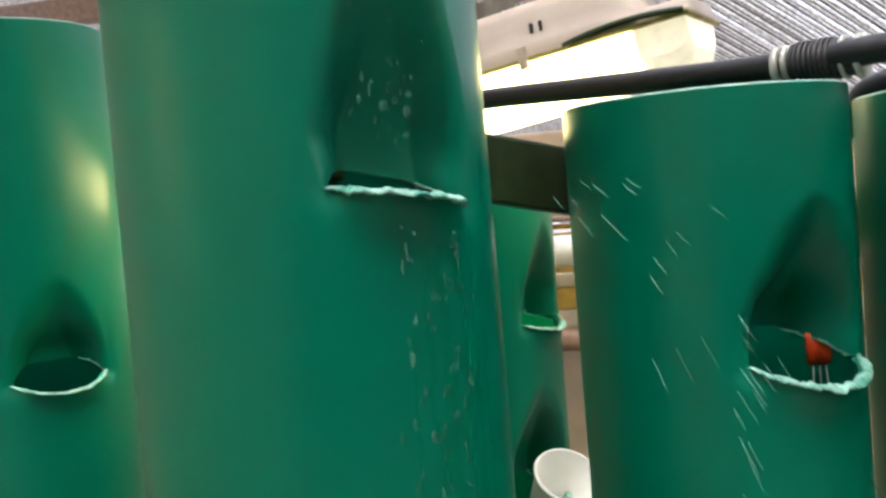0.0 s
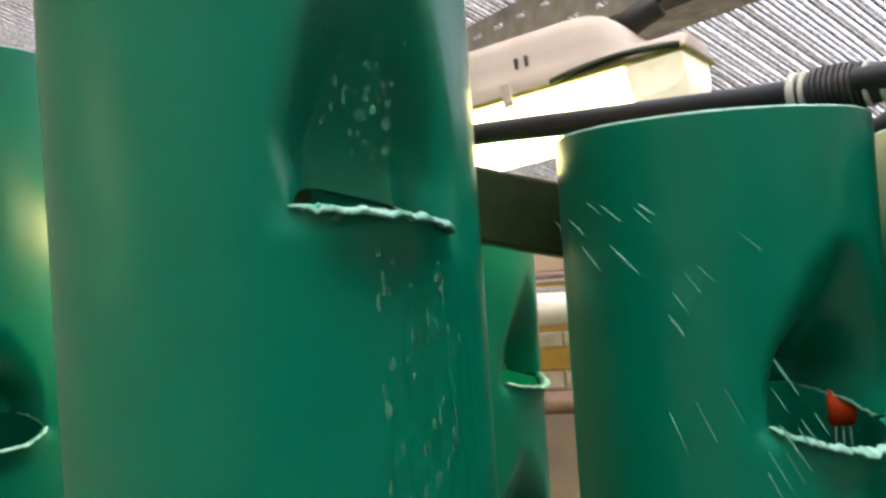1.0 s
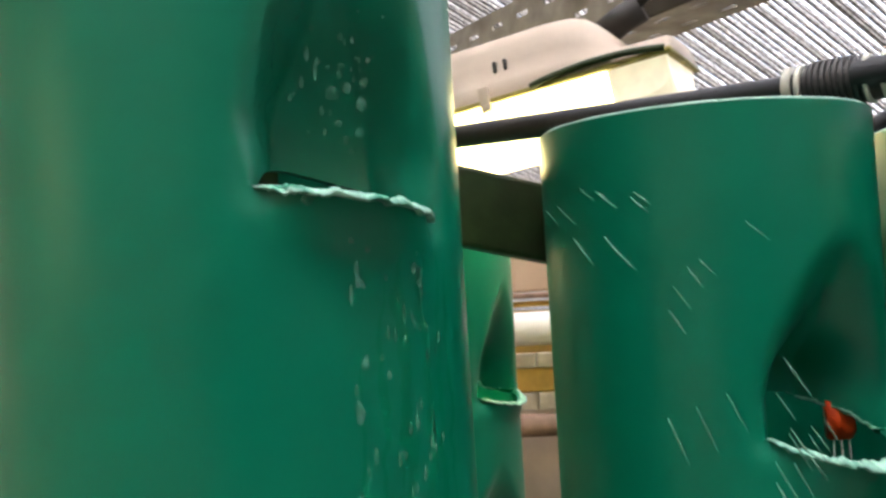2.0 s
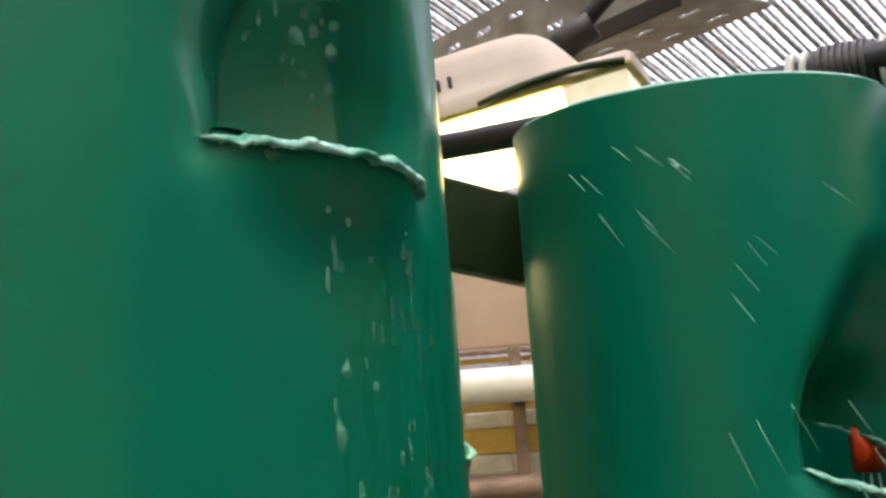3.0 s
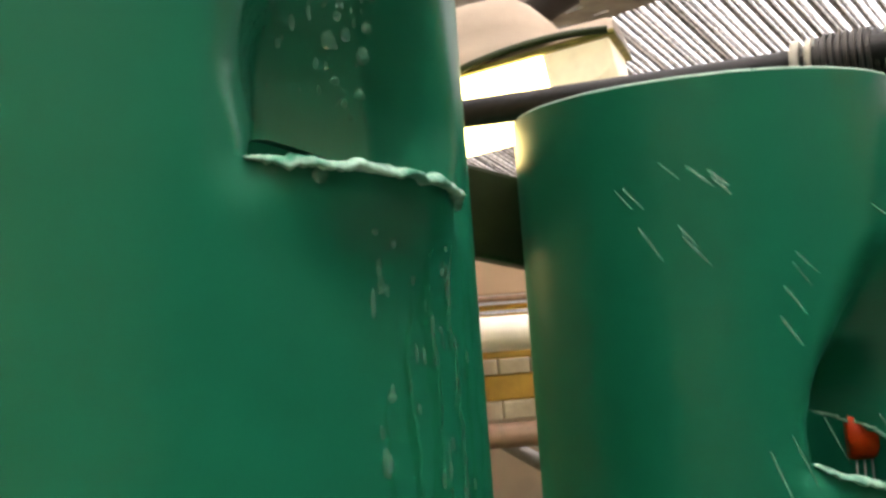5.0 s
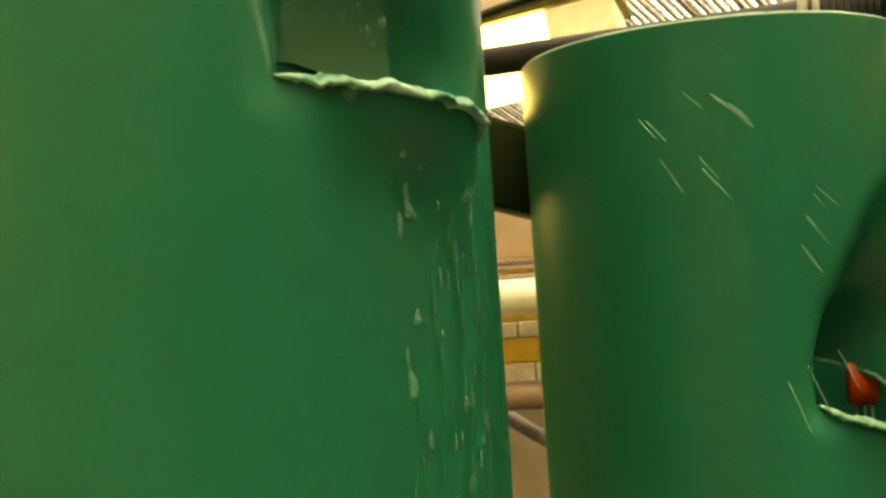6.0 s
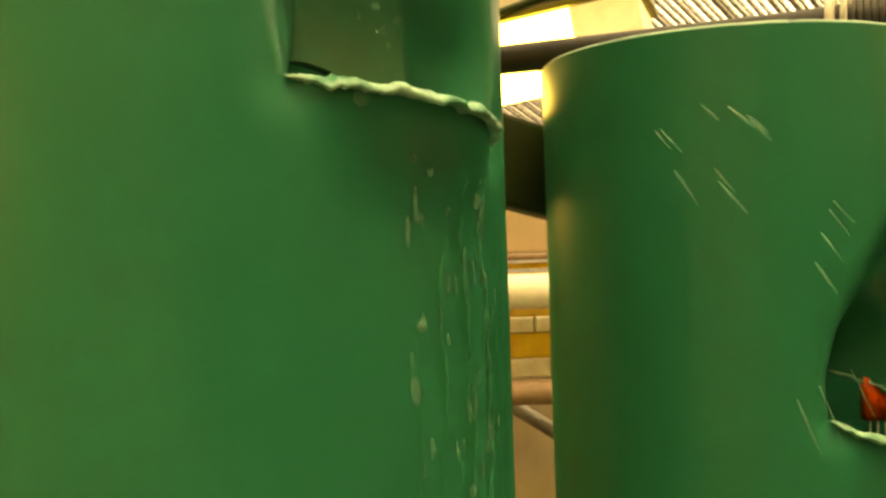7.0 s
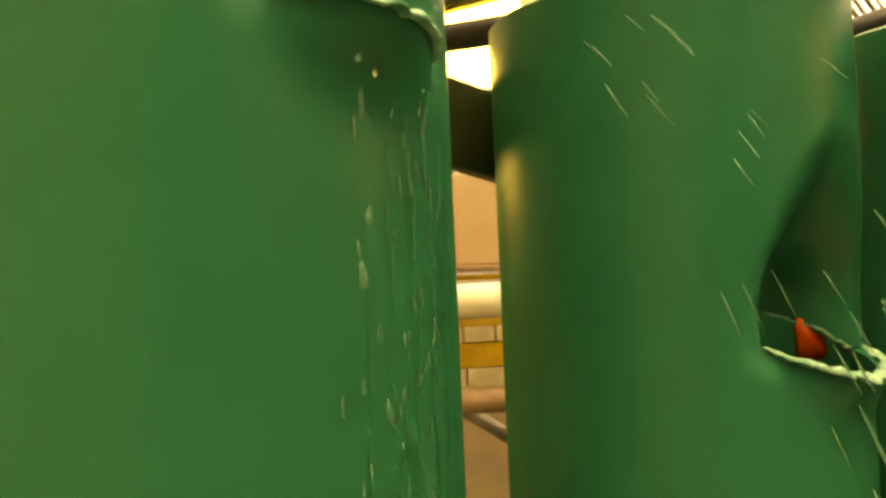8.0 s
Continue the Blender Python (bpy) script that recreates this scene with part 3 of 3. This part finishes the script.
# ---- water on the wet tower ----
def drop(t, az, z, w, h, above=False, label="clear water drop clinging to the green tower"):
    """A bead on the tower's wall, fuller towards its foot."""
    n = (t.point(az, z, above, 0.01) - t.point(az, z, above)).normalized()
    side = Vector((0, 0, 1)).cross(n).normalized()
    up = n.cross(side)
    bm = bmesh.new()
    bmesh.ops.create_icosphere(bm, subdivisions=3, radius=1.0)
    for v in bm.verts:
        x, y, k = v.co
        wide = 1.0 - 0.45 * max(0.0, y) ** 1.5 + 0.08 * math.sin(5 * y + az)
        v.co = side * (x * w / 2 * wide) + up * (y * h / 2) + n * (max(k, -0.25) * min(w, h) * 0.34 * wide)
    ob = part("water_drop", bm, DROP)
    ob.visible_shadow = False
    ob.location = t.point(az, z, above)
    return tagged(ob, label, "water drop", "water drops on the tower")


for az, z, w, h in ((33.5, 1.531, 0.0036, 0.004), (43.5, 1.475, 0.0022, 0.0070), (45.5, 1.488, 0.0026, 0.0030), (62, 1.515, 0.0022, 0.007),
                    (60, 1.517, 0.0016, 0.005), (44, 1.515, 0.0014, 0.006), (46, 1.520, 0.0016, 0.003), (43, 1.508, 0.0012, 0.006), (52, 1.497, 0.0012, 0.005),
                    (57, 1.503, 0.0013, 0.006), (47, 1.463, 0.0015, 0.005), (48.5, 1.446, 0.0021, 0.0052), (55, 1.462, 0.0012, 0.003), (58, 1.452, 0.0014, 0.004),
                    (43, 1.452, 0.0012, 0.0045), (50, 1.425, 0.0020, 0.005), (42, 1.43, 0.0014, 0.004), (60, 1.44, 0.0012, 0.004), (54, 1.418, 0.0016, 0.004),
                    (38.5, 1.448, 0.0012, 0.005), (64, 1.49, 0.001, 0.004), (61, 1.476, 0.001, 0.0035)):
    drop(MAIN, az, z, w, h)
for az, z, w, h in ((50, 1.563, 0.0042, 0.0045), (52, 1.570, 0.0026, 0.003), (55, 1.566, 0.0030, 0.0035), (60.5, 1.562, 0.0040, 0.0050), (60, 1.569, 0.0028, 0.0032),
                    (59.5, 1.576, 0.0018, 0.0022), (61, 1.552, 0.0038, 0.0034), (53, 1.553, 0.0030, 0.0022), (56, 1.548, 0.0022, 0.003), (41, 1.575, 0.0016, 0.006),
                    (47, 1.556, 0.0018, 0.003), (40, 1.565, 0.0014, 0.005), (51, 1.582, 0.002, 0.0025), (58, 1.545, 0.002, 0.002), (44, 1.57, 0.0013, 0.007)):
    drop(MAIN, az, z, w, h, True, "clear water drop beading in the pressed pocket")


def rivulet(t, az, z0, z1, width, seed, wander=2.0, tall=0.00022):
    """A thin stream creeping down the wall, domed across, wavering in place and width."""
    rng = random.Random(seed)
    ph = [rng.uniform(0, 6.28) for _ in range(4)]
    bm = bmesh.new()
    rows, n = [], int((z0 - z1) / 0.0016)
    for i in range(n + 1):
        z = z0 + (z1 - z0) * i / n
        c = az + wander * (1.3 * noise.noise(Vector((z * 38, ph[0], 0))) + 0.7 * noise.noise(Vector((z * 150, ph[1], 1))))
        w = width * (0.75 + 0.7 * noise.noise(Vector((z * 70, ph[2], 2))) + 0.4 * noise.noise(Vector((z * 260, ph[3], 3)))) * min(1, 6 * i / n + 0.2, 5 * (n - i) / n + 0.15)
        da = math.degrees(w / t.r)
        rows.append([bm.verts.new(t.point(c + da * (k / 3 - 1) / 2, z, False, 0.00012 + tall * (1 - (k / 3 - 1) ** 2) * min(1.0, w / width))) for k in range(7)])
    for a, b in zip(rows, rows[1:]):
        for k in range(6):
            bm.faces.new((a[k], b[k], b[k + 1], a[k + 1]))
    bmesh.ops.recalc_face_normals(bm, faces=bm.faces)
    ob = part("water_rivulet", bm, STREAM)
    ob.visible_shadow = False
    return tagged(ob, "thin clear stream of water running down the green tower", "water stream", "streams on the tower")


rg = random.Random(8)
for _ in range(60):
    drop(MAIN, rg.choice((43, 45, 50, 53, 57, 60, 63, 66)) + rg.gauss(0, 1.3), rg.uniform(1.385, 1.522), rg.uniform(0.0007, 0.0016), rg.uniform(0.002, 0.0052))
for _ in range(30):
    drop(MAIN, rg.uniform(34, 62), rg.uniform(1.545, 1.60), rg.uniform(0.0006, 0.0016), rg.uniform(0.001, 0.003), True, "clear water drop beading in the pressed pocket")
for i, (az, z0, z1, w) in enumerate(((50, 1.512, 1.36, 0.0030), (44.5, 1.488, 1.37, 0.0016), (56, 1.520, 1.36, 0.0060), (63, 1.522, 1.36, 0.0050), (69, 1.524, 1.37, 0.0030), (53, 1.47, 1.36, 0.002), (74, 1.522, 1.40, 0.0022))):
    rivulet(MAIN, az, z0, z1, w, 40 + i)


def film(t, label, rows_at, spread, above, lift, mat):
    """A sheet of running water lying on the wall: rows_at gives heights, spread the angles at each height."""
    bm = bmesh.new()
    nz, na = 60, 56
    rows = []
    for i in range(nz + 1):
        z = rows_at[0] + (rows_at[1] - rows_at[0]) * i / nz
        a0, a1 = spread(z)
        rows.append([bm.verts.new(t.point(a0 + (a1 - a0) * j / na, z, above, 0.0002 + lift * (0.7 + 0.6 * noise.noise(Vector((j * 0.75, i * 0.33, 3.0)))) *
                                          smooth01(4 * min(j, na - j) / na))) for j in range(na + 1)])
    for a, b in zip(rows, rows[1:]):
        for j in range(na):
            bm.faces.new((a[j], a[j + 1], b[j + 1], b[j]))
    ob = part("water_film", bm, mat)
    ob.visible_shadow = False
    return tagged(ob, label, "water film")


def in_pocket(z):
    s = MAIN.slots[0]
    w = s["half"] * 0.86 * pocket_width(s, (z - s["z"]) / s["rise"])
    return s["az"] - w, s["az"] + w


film(MAIN, "rippled film of water running down the pressed pocket", (1.5345, 1.625), in_pocket, True, 0.0011, FILM)


def spray():
    """Flying drops thrown out of the pocket, past the shorter tower; too many to count."""
    rng = random.Random(79)
    bm = bmesh.new()
    start = Vector((0.012, 0.478, 1.552))
    for _ in range(34):
        w = rng.uniform(0.00018, 0.00036)
        sp, t0 = rng.uniform(0.55, 1.0), rng.uniform(0.05, 0.16)
        dirx = Vector((1.0, rng.uniform(-0.35, 0.12), rng.uniform(-0.3, 0.25)))
        p = lambda tt: start + dirx * sp * tt * 0.9 + Vector((0, 0, -4.9 * tt * tt))
        a, b = p(t0), p(t0 + rng.uniform(0.005, 0.010))
        b2 = tube([a, a.lerp(b, 0.3), a.lerp(b, 0.7), b], 0.0003, 6, radii=[0.0001, w, w * 0.8, 0.0001])
        me = bpy.data.meshes.new("tmp")
        b2.to_mesh(me)
        b2.free()
        bm.from_mesh(me)
        bpy.data.meshes.remove(me)
    ob = part("water_spray", bm, SPRAY)
    return tagged(ob, "fine flying water drops in front of the green towers", "water spray", kind="stuff")


spray()
